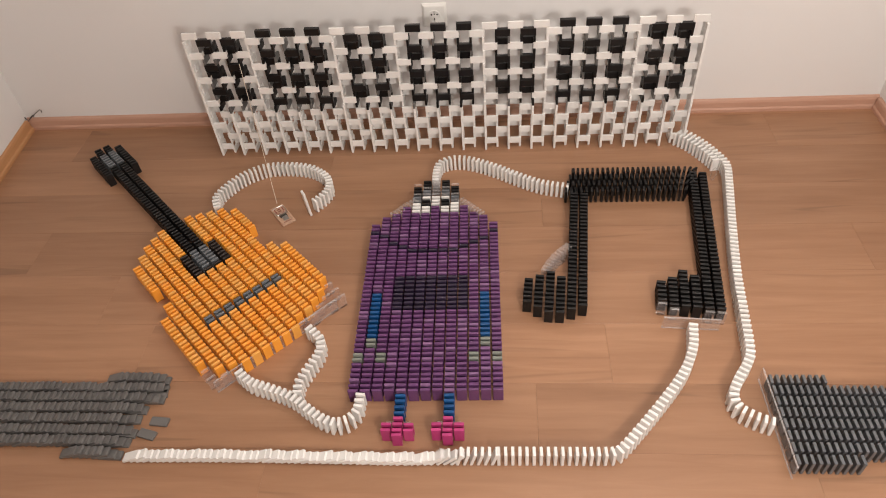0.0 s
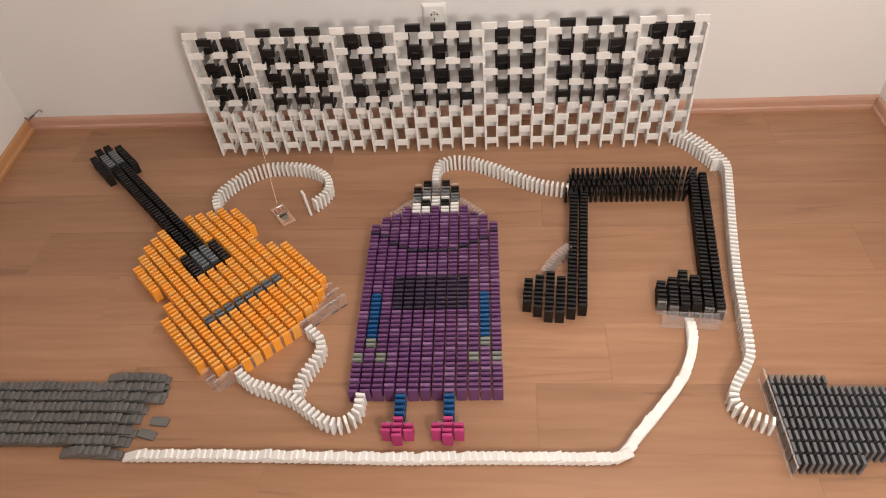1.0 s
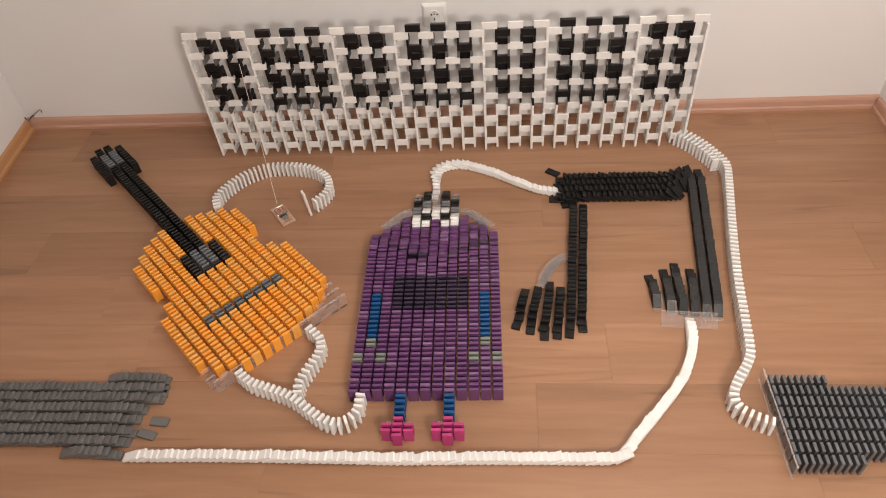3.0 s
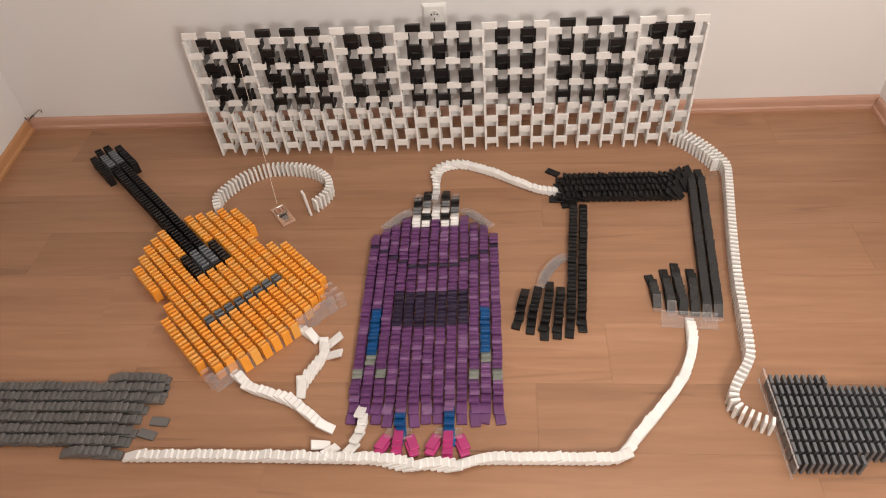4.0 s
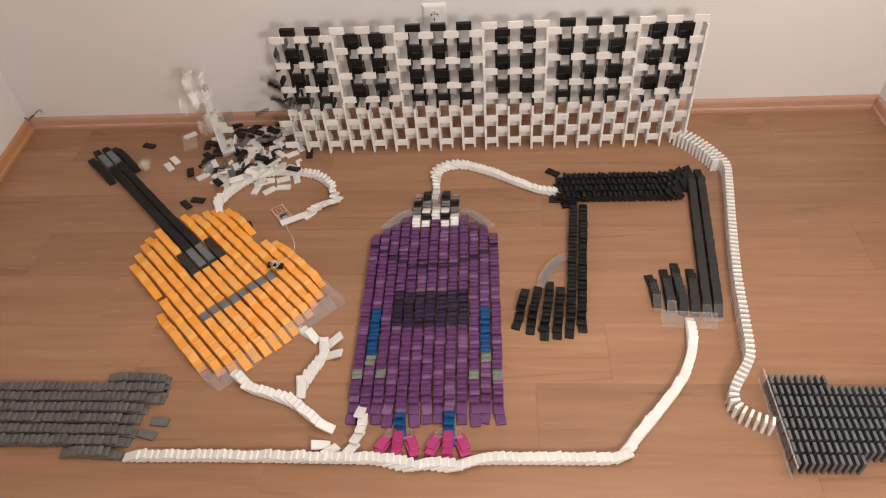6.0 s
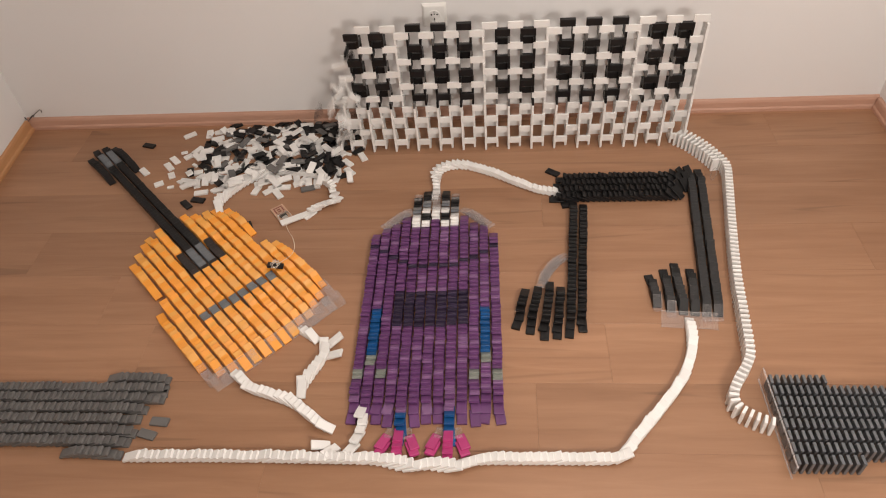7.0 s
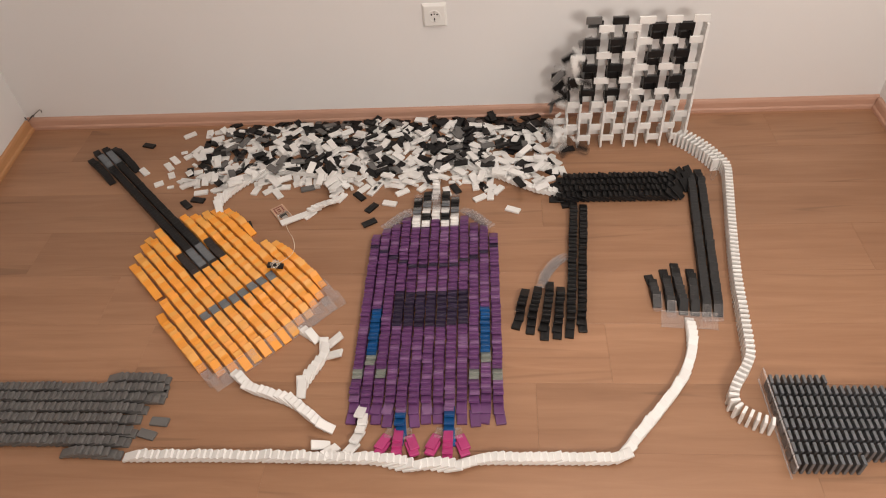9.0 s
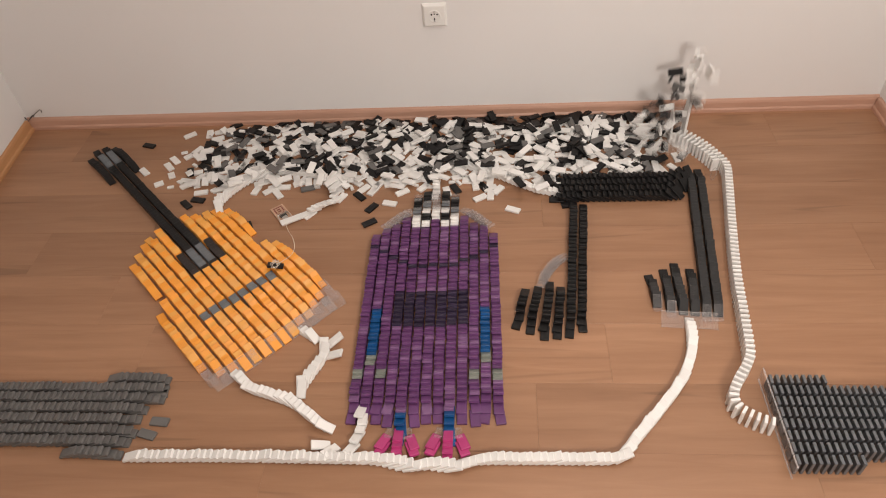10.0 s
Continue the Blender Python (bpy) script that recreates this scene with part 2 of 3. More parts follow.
tube("strand", [(-0.032, 0.006, 0.056), (-0.034, 0.004, 0.068), (-0.028, -0.002, 0.064)], 0.0022, CABLE, cable)

# ---- dominoes ----
WIDE, THICK, TALL = 0.024, 0.0075, 0.048
LEAN = 62.0
rng = random.Random(4)
moves = []          # (object, rows)
meshes = {}


def domino_mesh(mat, wide=WIDE, thick=THICK, tall=TALL):
    """A tile that stands on its front bottom edge (y = 0) and falls towards +y."""
    key = (mat.name, wide, thick, tall)
    if key not in meshes:
        me = meshes[key] = mesh_of("domino", box_bm(-wide / 2, wide / 2, -thick, 0, 0, tall, 0.0009), mat)
        if mat == CLEAR:        # bevelled and narrow sides of a clear tile are milkier, a painted glint
            me.materials.append(EDGE_GLINT)
            for face in me.polygons:
                face.material_index = 0 if abs(face.normal.y) > 0.9 else 1
    return meshes[key]


def domino(root, x, y, heading, mat, start=None, rest=LEAN, name="domino", slide=0.0, swerve=0.0, wide=WIDE, tall=TALL, lift=0.0, duration=0.2, drift=(0, 0), later=None):
    """One tile. heading: degrees of its fall; start: when it begins to fall (None: it stays up, below 0: it is down)."""
    ob = new(name, domino_mesh(mat, wide, THICK, tall))
    ob.parent = root
    bx, by = root.location.x, root.location.y
    jig = rng.uniform(-1.2, 1.2)

    def at(lean, s, k):
        h = radians(heading)
        return pose(x - bx + math.cos(h) * s + drift[0] * k, y - by + math.sin(h) * s + drift[1] * k, lift * k, 0, 0, heading - 90 + jig + swerve * k) @ pose(0, 0, 0, -lean)
    down = at(rest, slide, 1)
    up = at(0, 0, 0)
    if start is None or start >= 9.9:
        ob.matrix_basis = up
    elif start < -duration and not later:
        ob.matrix_basis = down
    elif start < -duration:
        pushed = Matrix.Translation((0, later[1], 0)) @ down
        moves.append((ob, [(0, down), (later[0], down), (later[0] + 0.12, pushed), (10, pushed)]))
        ob.matrix_basis = down
    else:
        rows = [(0.0, up)] if start > 0.04 else []
        s = start
        for k, t in ((0.0, s), (0.22, s + 0.45 * duration), (0.62, s + 0.75 * duration), (1.0, s + duration)):
            if t >= 0:
                rows.append((t, at(rest * k, slide * k, k)))
        if rows[0][0] > 0:
            rows.insert(0, (0.0, rows[0][1]))
        if later:
            rows.append((later[0], down))
            down = Matrix.Translation((0, later[1], 0)) @ down
            rows.append((later[0] + 0.12, down))
        rows.append((10.0, down))
        moves.append((ob, rows))
        ob.matrix_basis = rows[0][1]
    return ob


def smooth_path(points, pitch):
    """Points at even steps along a smooth curve through the given ones, with headings in degrees."""
    p = [Vector(q) for q in points]
    p = [2 * p[0] - p[1]] + p + [2 * p[-1] - p[-2]]
    fine = []
    for i in range(1, len(p) - 2):
        for k in range(40):
            t = k / 40
            fine.append(0.5 * ((2 * p[i]) + (p[i + 1] - p[i - 1]) * t + (2 * p[i - 1] - 5 * p[i] + 4 * p[i + 1] - p[i + 2]) * t * t
                               + (3 * p[i] - p[i - 1] - 3 * p[i + 1] + p[i + 2]) * t ** 3))
    fine.append(p[-2])
    out, run, want = [], 0.0, 0.0
    for a, b in zip(fine, fine[1:]):
        d = (b - a).length
        while d > 0 and run + d >= want:
            q = a.lerp(b, (want - run) / d)
            out.append((q.x, q.y, math.degrees(math.atan2(b.y - a.y, b.x - a.x)), want))
            want += pitch
        run += d
    return out


line_spots = []


def domino_line(label, points, begin, speed, mat=WHITE, pitch=0.0165, last_flat=2, drift=None, later=None):
    """A single file of tiles; the fall sets out at begin and runs at speed (m/s)."""
    spots = smooth_path(points, pitch)
    root = group_root("domino_line", spots[0][0], spots[0][1], label, "domino line", "domino lines")
    n = len(spots)
    for i, (x, y, h, s) in enumerate(spots):
        rest = LEAN + 4 + rng.uniform(-1.5, 1.5)
        if last_flat and i >= n - last_flat:
            rest = 90 if i == n - 1 else 78
        start = None if begin is None else begin + s / speed
        domino(root, x, y, h, mat, start, rest, slide=rng.uniform(0, 0.004), swerve=rng.uniform(-3.5, 3.5) + (drift(s)[2] if drift else 0),
               drift=drift(s)[:2] if drift else (0, 0), later=later(x) if later else None)
        line_spots.append((x + 0.02 * math.cos(radians(h)), y + 0.02 * math.sin(radians(h))))
    return root


def field(root, ox, oy, heading, cols, pattern, start_of, pitch=0.016, col_pitch=0.0307, toward=1, wave=3.5, splay=None, wide=WIDE):
    """Files of tiles side by side. pattern(c) gives the list of (row, material) of a file; rows run along heading from (ox, oy);
    toward = 1: they fall along heading, -1: against it."""
    h = radians(heading)
    ux, uy = math.cos(h), math.sin(h)
    vx, vy = math.sin(h), -math.cos(h)
    for c in cols:
        rows = pattern(c)
        if not rows:
            continue
        edge = (max if toward > 0 else min)(r for r, _ in rows)
        wander, step, phase = rng.uniform(-0.003, 0.003), rng.choice((4, 5, 6)), rng.randint(0, 5)
        for r, mat in rows:
            u, v = r * pitch + rng.uniform(-0.0008, 0.0008), c * col_pitch
            x, y = ox + u * ux + v * vx, oy + u * uy + v * vy
            left = abs(edge - r)
            saw = ((r + phase) % step) / (step - 1) - 0.5
            rest, slide = LEAN + 2 + (wave if mat in (ORANGE, PURPLE) else 3) * toward * saw + rng.uniform(-1.5, 1.5), wander + rng.uniform(0, 0.003)
            if left < 1:
                rest, slide = 90, (0.020 if mat == PURPLE and c > 1 else 0.010) + rng.uniform(0, 0.010)
            elif left < 2:
                rest, slide = 84, (0.011 if mat == PURPLE and c > 1 else 0.006) + rng.uniform(0, 0.004)
            elif left < 3:
                rest = 72
            t = start_of(c, r)
            if t is not None:
                t += rng.uniform(-0.015, 0.015)
            aside, turned = splay(c, left) if splay else (0, 0)
            domino(root, x, y, heading if toward > 0 else heading + 180, mat, t, rest, slide=slide,
                   swerve=rng.uniform(-1.6, 1.6) * (5 if left < 2 else 1) + turned, drift=(aside, 0), wide=wide)


# -- single files --


def bend_push(s):
    """The head of the bend is stretched into a straight run, and the next tiles are thrown down against the long file."""
    if s < 0.075:
        k = s / 0.075
        return (0.004 + 0.016 * k, -0.004 - 0.055 * k * k, -4 + 28 * k)
    if s < 0.115:
        k = (s - 0.075) / 0.04
        return (-0.010 - 0.010 * k, -0.050 + 0.014 * k, 40 - 60 * k)
    return (0, 0, 0)


def corner_push(s):
    """Two tiles slip out of the corner."""
    if 0.150 < s < 0.182:
        return (0.022, 0.000, -98) if s > 0.17 else (0.018, -0.024, -112)
    return (0, 0, 0)


def turn_push(s):
    """The tight end of the curve is carried on outwards."""
    k = math.exp(-((s - 0.565) / 0.028) ** 2)
    return (0.036 * k, -0.024 * k, -34 * k)


def dent(x):
    """The two feet push the long file aside where they land."""
    return -0.017 * math.exp(-((x - 0.785) / 0.05) ** 2) - 0.019 * math.exp(-((x - 0.880) / 0.045) ** 2)


NEAR_LABEL = "single file of white dominoes falling one by one"
domino_line("long file of white dominoes, fallen behind and standing ahead",
            [(0.088, -1.231), (0.35, -1.2275), (0.63, -1.228), (0.76, -1.229), (0.90, -1.226), (1.10, -1.223), (1.25, -1.2215), (1.283, -1.217),
             (1.302, -1.203), (1.353, -1.147), (1.402, -1.09), (1.452, -1.028), (1.487, -0.975), (1.513, -0.914), (1.526, -0.845)], -0.893, 1.02,
            later=lambda x: (3.52, dent(x)) if 0.62 < x < 1.02 else None)
domino_line(NEAR_LABEL, [(1.236, -0.274), (1.16, -0.254), (1.087, -0.216), (1.012, -0.168), (0.934, -0.128), (0.885, -0.1155), (0.846, -0.119),
                         (0.816, -0.140), (0.806, -0.178), (0.805, -0.235)], 1.97, 1.15)
domino_line(NEAR_LABEL, [(0.661, -1.075), (0.658, -1.115), (0.637, -1.142), (0.608, -1.150), (0.576, -1.140), (0.543, -1.119), (0.515, -1.098),
                         (0.494, -1.083), (0.460, -1.066), (0.412, -1.049), (0.372, -1.036), (0.344, -1.017), (0.322, -0.998)], 3.34, 1.05, drift=bend_push)
domino_line(NEAR_LABEL, [(0.497, -1.060), (0.496, -1.031), (0.512, -0.987), (0.528, -0.951), (0.533, -0.921), (0.526, -0.894), (0.506, -0.872),
                         (0.475, -0.847)], 3.60, 1.0, drift=corner_push)
domino_line("curved file of white dominoes ending at a mousetrap", [(0.082, -0.345), (0.067, -0.307), (0.073, -0.269), (0.113, -0.201), (0.162, -0.157),
            (0.2175, -0.134), (0.297, -0.134), (0.369, -0.152), (0.425, -0.197), (0.444, -0.244), (0.438, -0.282), (0.416, -0.316), (0.401, -0.334)],
            4.65, 1.42, last_flat=1, drift=turn_push)
domino_line("long winding file of standing white dominoes", [(1.6585, 0.010), (1.6841, -0.0149), (1.7183, -0.0617), (1.7510, -0.1256), (1.7659, -0.1806),
            (1.7531, -0.2671), (1.7142, -0.4769), (1.6831, -0.6613), (1.6661, -0.8052), (1.6517, -0.9262), (1.6352, -0.97), (1.6056, -1.0124),
            (1.5823, -1.0534), (1.5782, -1.0821), (1.5887, -1.1038), (1.6083, -1.1189), (1.6330, -1.1318), (1.6640, -1.143)], None, 1)
domino_line("short second file of standing white dominoes along the first", [(1.6405, -0.0075), (1.6665, -0.0325), (1.6985, -0.0775), (1.7285, -0.1330), (1.7385, -0.170)], None, 1)

# -- guitar --
GA = 44.8
guitar = group_root("domino_guitar", 0.2, -0.65, "orange and black guitar picture built of dominoes", "domino picture")
g_near = [0.081, 0.034, 0.011, 0.0, 0.0, 0.004, 0.004, 0.006, 0.008, 0.025, 0.030, 0.043, 0.063, 0.094]
g_far = [0.287, 0.344, 0.582, 0.605, 0.623, 0.637, 0.38, 0.38, 0.644, 0.629, 0.616, 0.596, 0.343, 0.298]


def guitar_rows(c):
    p, out = 0.016, []
    lo, hi = round(g_near[c] / p), round(g_far[c] / p)
    for r in range(0, 78):
        u = r * p
        mat = None
        if lo <= r <= hi:
            mat = ORANGE
            if 3 <= c <= 10 and 12 <= r <= 13:
                mat = SLATE
        elif r < lo and c not in (5, 6, 7, 8) and (lo - r) % 2 == 0:
            mat = CLEAR
        if c == 1 and 0.413 <= u <= 0.55 or c == 12 and 0.440 <= u <= 0.568:
            mat = ORANGE
        if 5 <= c <= 8 and 0.378 <= u <= 0.49:
            mat = SLATE if c in (6, 7) and 0.395 <= u <= 0.482 else CHAR
        if c in (6, 7) and 0.49 < u <= 1.238:
            mat = SLATE if 1.095 <= u <= 1.195 else BLACK
        if c in (5, 8) and 1.055 <= u <= 1.215:
            mat = BLACK
        if mat:
            out.append((r, mat))
    return out


def guitar_time(c, r):
    u = r * 0.016
    enter = min(abs(c - 1.8), abs(c - 11.2)) * 0.012
    return 3.90 + enter + u / 0.88


gx, gy = 0.40 - 0.187 * math.cos(radians(GA)), -0.90 - 0.187 * math.sin(radians(GA))
field(guitar, gx, gy, GA + 90, range(14), guitar_rows, guitar_time, col_pitch=0.0317, wave=10.0)

# -- purple figure --
figure = group_root("domino_figure", 0.82, -0.75, "purple rounded figure picture with blue arms built of dominoes", "domino picture")
f_top = [38, 40, 41, 43, 41, 41, 43, 41, 41, 43, 41, 40, 38]
f_mouth = [36, 35, 33, 32, 31, 31, 31, 31, 31, 32, 33, 34, 36]
FACE = {4: {42: WHITE, 43: WHITE, 44: WHITE, 45: CLEAR, 46: SLATE, 47: CLEAR, 48: BLACK, 49: BLACK, 50: CLEAR},
        5: {42: WHITE, 43: WHITE, 44: BLACK, 45: BLACK, 46: WHITE, 47: CLEAR, 48: SLATE, 49: CLEAR, 50: BLACK, 51: BLACK},
        6: {44: WHITE, 45: WHITE, 46: WHITE, 47: CLEAR, 48: CLEAR, 49: CLEAR, 50: CLEAR, 51: CLEAR}}
FACE[7], FACE[8] = FACE[5], FACE[4]


def figure_rows(c):
    out = []
    for r in range(-4, 52):
        mat = None
        if 0 <= r <= f_top[c]:
            mat = PURPLE
            if 3 <= c <= 9 and 17 <= r <= 24 or r == f_mouth[c]:
                mat = PLUM
            if c in (1, 11):
                mat = BLUE if 11 <= r <= 20 else SAGE if r in (9, 10) else mat
            if c in (0, 2, 10, 12) and r in (6, 7):
                mat = SAGE
        elif r < 0 and c in (4, 8):
            mat = BLUE
        elif c in FACE and r in FACE[c]:
            mat = FACE[c][r]
        if mat:
            out.append((r, mat))
    return out


def figure_time(c, r):
    return 2.55 + abs(c - 6) * 0.014 + (51 - r) * 0.016 / 1.04


fa = 1.05
field(figure, 0.6286 + 0.012, -1.0643, 90 + fa, range(13), figure_rows, figure_time, toward=-1, wide=0.0257)
for c in (4, 8):
    cx, cy = 0.6286 + 0.012 + 0.0307 * c, -1.0643 + 0.0307 * c * math.sin(radians(fa))
    for dx, dy, swing in ((0, -0.080, 0), (-0.0275, -0.097, -22), (0.0275, -0.097, 22), (0, -0.096, 0), (-0.0275, -0.113, -22), (0.0275, -0.113, 22), (0, -0.112, 0), (0, -0.126, 0)):
        domino(figure, cx + dx, cy + dy, -90, PINK, 3.36 - dy * 1.0, 66 if abs(dx) < 0.01 and dy > -0.12 else 76, swerve=swing, slide=0.004)
    for s in (-1, 1):
        domino(figure, cx + s * 0.018, cy - 0.083, -90, CLEAR, 3.44, 74, swerve=s * 12, tall=0.03)

# -- music note --
note = group_root("domino_music_note", 1.4, -0.5, "black double music note picture built of dominoes", "domino picture")
def right_head(c):
    near, far = {0: (0, 37), -1: (0, 37), -2: (0, 8), -3: (0, 9), -4: (0, 7), -5: (1, 6)}[c]
    return [(r, BLACK) for r in range(near, far)] + ([(near - 1, CLEAR)] if c not in (-2, -3) else [])


def left_head(c):
    near, far = {0: (0, 30), -1: (-1, 30), -2: (-2, 7), -3: (-2, 8), -4: (-1, 7), -5: (0, 6)}[c]
    return [(r, BLACK) for r in range(near, far)]


def right_splay(c, left):
    """The short files of the head lean outwards as they fall."""
    reach = {-5: 0.016, -4: 0.010, -3: 0.012}.get(c, 0) * max(0, 1 - left / 8)
    return -reach, 600 * reach


def left_splay(c, left):
    reach = {-5: 0.018, -4: 0.014, -3: 0.007, -2: 0.003}.get(c, 0) * max(0.15, 1 - left / 9)
    return -reach, -450 * reach


field(note, 1.611, -0.791, 90 - 6.8, range(-5, 1), right_head, lambda c, r: 0.92 + abs(c + 2) * 0.015 + r * 0.016 / 1.02, splay=right_splay)
field(note, 1.243, -0.783, 90 - 5.6, range(-5, 1), left_head,
      lambda c, r: (2.02 + (30 - r) * 0.016 / 1.05) if c >= -1 else 2.47 + (8 - r) * 0.02, toward=-1, splay=left_splay)
for k in range(4):
    for i in range(2 if k < 3 else 3, 27):
        # the beam; its first tiles are turned to take the fall round the corner
        x = 1.688 - 0.0165 * i + rng.uniform(-0.001, 0.001)
        fan = max(0, 5 - i)
        domino(note, x - 0.010 * k, -0.199 - 0.0325 * k, 180 - fan * 15 + rng.uniform(-2, 2), BLACK, 1.44 + 0.0165 * i / 0.90 + rng.uniform(0, 0.02),
               88 if i == 26 else LEAN + rng.uniform(-2, 2) - fan * 2, slide=rng.uniform(0, 0.004), swerve=rng.uniform(-3, 3) - fan * 5)
for x, y, dx, dy, swing in ((1.262, -0.199, -0.042, 0.030, -35), (1.262, -0.296, 0.004, -0.020, 10)):
    domino(note, x, y, 180, BLACK, 2.02, 90, drift=(dx, dy), swerve=swing)
ARC = smooth_path([(1.219, -0.552), (1.185, -0.587), (1.158, -0.626), (1.143, -0.662)], 0.0125)
for i, (x, y, h, s) in enumerate(ARC):
    domino(note, x, y, h, CLEAR, 2.33 + s, 66)

for ends in ([(0.742, -0.338), (0.711, -0.367), (0.668, -0.413)], [(0.896, -0.338), (0.929, -0.369), (0.968, -0.409)]):
    for x, y, h, s in smooth_path(ends, 0.0135):
        domino(figure, x, y, h, CLEAR, 2.72 + s, 68)

# -- grey fields --
grey_fallen = group_root("fallen_domino_field", -0.1, -1.1, "grey field of dominoes already fallen flat in rows", "domino field")
ys = [-1.003, -1.0355, -1.0655, -1.0965, -1.1285, -1.1605, -1.1915, -1.223]
stop = [0.136, 0.140, 0.140, 0.105, 0.098, 0.100, 0.093, 0.085]
for k, y in enumerate(ys):
    x = -0.055 if k == 0 else -0.08 if k == 7 else -0.48
    n = int((stop[k] - 0.048 - x) / 0.0165)
    for i in range(n + 1):
        left = n - i
        domino(grey_fallen, stop[k] - 0.048 - left * 0.0165 - (0.006 if left == 0 else 0), y + rng.uniform(-0.0015, 0.0015), rng.uniform(-2, 2), GREY, -5,
               90 if left == 0 else 80 if left == 1 else 73 if left == 2 else LEAN + 5 + rng.uniform(-1.5, 1.5), swerve=rng.uniform(-4, 4) if left < 3 else 0)
for x, y, h in ((0.118, -1.128, -4), (0.098, -1.160, -16), (0.088, -1.055, 12)):
    domino(grey_fallen, x, y, h, GREY, -5, 90)

grey_standing = group_root("standing_domino_field", 1.85, -1.1, "grey field of dominoes standing in even rows", "domino field")
for k in range(8):
    n = 9 if k == 0 else 10 if k == 7 else 32
    for i in range(n):
        domino(grey_standing, 1.681 + 0.0157 * i, -1.020 - 0.0306 * k, 0, STEEL_GREY)


# ---- clear starter plates ----
def starter_plate(x0, y0, x1, y1, tall, start, label):
    """A clear strip that stands on its edge and tips the whole front of a picture over."""
    h = math.degrees(math.atan2(y1 - y0, x1 - x0)) + 90
    wide = math.hypot(x1 - x0, y1 - y0)
    ob = new("starter_plate", mesh_of("starter_plate", box_bm(-wide / 2, wide / 2, -0.003, 0, 0, tall, 0.0004), ACRYLIC))
    tagged(ob, label, "acrylic strip", "clear strips")
    # pale strips along bottom and top paint the glint of the edges
    for z0, z1 in ((0.0002, 0.0016), (tall - 0.0014, tall + 0.0002)):
        part("edge", box_bm(-wide / 2, wide / 2, -0.0032, 0.0002, z0, z1), EDGE_GLINT, ob, "cut edge with its bright glint put into the colour")
    x, y = (x0 + x1) / 2, (y0 + y1) / 2
    up, down = pose(x, y, 0, 0, 0, h - 90), pose(x, y, 0.0, 0, 0, h - 90) @ pose(0, 0, 0, -58)
    ob.matrix_basis = up
    if start:
        moves.append((ob, [(0, up), (start, up), (start + 0.12, pose(x, y, 0, 0, 0, h - 90) @ pose(0, 0, 0, -22)), (start + 0.26, down), (10, down)]))
    return ob


PLATE = "clear acrylic strip standing on edge beside dominoes"
starter_plate(1.453, -0.822, 1.603, -0.832, 0.045, 0.85, PLATE)
starter_plate(0.268, -1.038, 0.366, -0.940, 0.045, 3.86, PLATE)
starter_plate(0.378, -0.925, 0.548, -0.750, 0.045, 3.86, PLATE)
starter_plate(1.668, -1.258, 1.664, -0.990, 0.050, None, PLATE)

ring = tube("clear_loop", [(1.722 + 0.010 * math.cos(k * math.pi / 10), -0.205 + 0.004 * math.cos(k * math.pi / 10), 0.026 + 0.025 * math.sin(k * math.pi / 10)) for k in range(20)],
            0.0012, EDGE_GLINT, None, "", True)
tagged(ring, "small clear plastic loop standing beside black dominoes", "plastic loop")

# ---- mousetrap, stick and string ----
trap = group_root("mousetrap", 0.297, -0.350, "small wooden mousetrap with printed top and wire bar", "mousetrap")
trap.rotation_euler.z = radians(-52)
part("base", box_bm(-0.052, 0.052, -0.0235, 0.0235, 0, 0.006, 0.0008), TRAPWOOD, trap)
for x0, x1, y0, y1 in ((-0.044, -0.040, -0.017, 0.017), (-0.012, -0.009, -0.015, 0.015), (-0.036, -0.016, -0.015, -0.011), (-0.036, -0.016, 0.011, 0.015),
                       (-0.034, -0.028, -0.006, 0.006), (-0.024, -0.018, -0.005, 0.005), (0.038, 0.041, -0.014, 0.014)):
    part("print", box_bm(x0, x1, y0, y1, 0.006, 0.0063), REDINK, trap)
for side in (-1, 1):
    part("rail", box_bm(-0.050, 0.050, side * 0.0205 - 0.0028, side * 0.0205 + 0.0028, 0.006, 0.0078, 0.0006), TRAPWOOD, trap)
part("bait_plate", box_bm(-0.004, 0.016, -0.012, 0.012, 0.006, 0.0072, 0.0004), CABLE, trap, "dark metal bait plate")
tube("spring", [(0.004 * math.cos(k * 1.1), -0.016 + 0.0008 * k, 0.0105 + 0.004 * math.sin(k * 1.1)) for k in range(41)], 0.0009, METAL, trap)
part("pedal", box_bm(0.012, 0.034, -0.009, 0.009, 0.0075, 0.0085, 0.0003), METAL, trap)
part("pedal_post", box_bm(0.020, 0.024, -0.002, 0.002, 0.006, 0.0078), METAL, trap)
bar = tube("snap_bar", [(0, -0.018, 0), (0.020, -0.020, 0), (0.040, -0.020, 0), (0.043, 0, 0), (0.040, 0.020, 0), (0.020, 0.020, 0), (0, 0.018, 0)], 0.0014, METAL, trap)
set_bar, shut_bar = pose(0, 0, 0.0105, 0, 176, 0), pose(0, 0, 0.0105, 0, 4, 0)
bar.matrix_basis = set_bar
moves.append((bar, [(0, set_bar), (5.33, set_bar), (5.36, pose(0, 0, 0.0105, 0, 90, 0)), (5.40, shut_bar), (10, shut_bar)]))

stick_h = math.degrees(math.atan2(-0.055, -0.085))
stick = new("trigger_stick", mesh_of("trigger_stick", box_bm(-0.012, 0.012, -0.0075, 0, 0, 0.098, 0.0009), WHITE))
tagged(stick, "long white plastic stick standing by the mousetrap", "stick")
up, down = pose(0.386, -0.345, 0, 0, 0, stick_h - 90) @ pose(0, 0, 0, -4), pose(0.384, -0.346, 0.002, 0, 0, stick_h - 90) @ pose(0, 0, 0, -87)
stick.matrix_basis = up
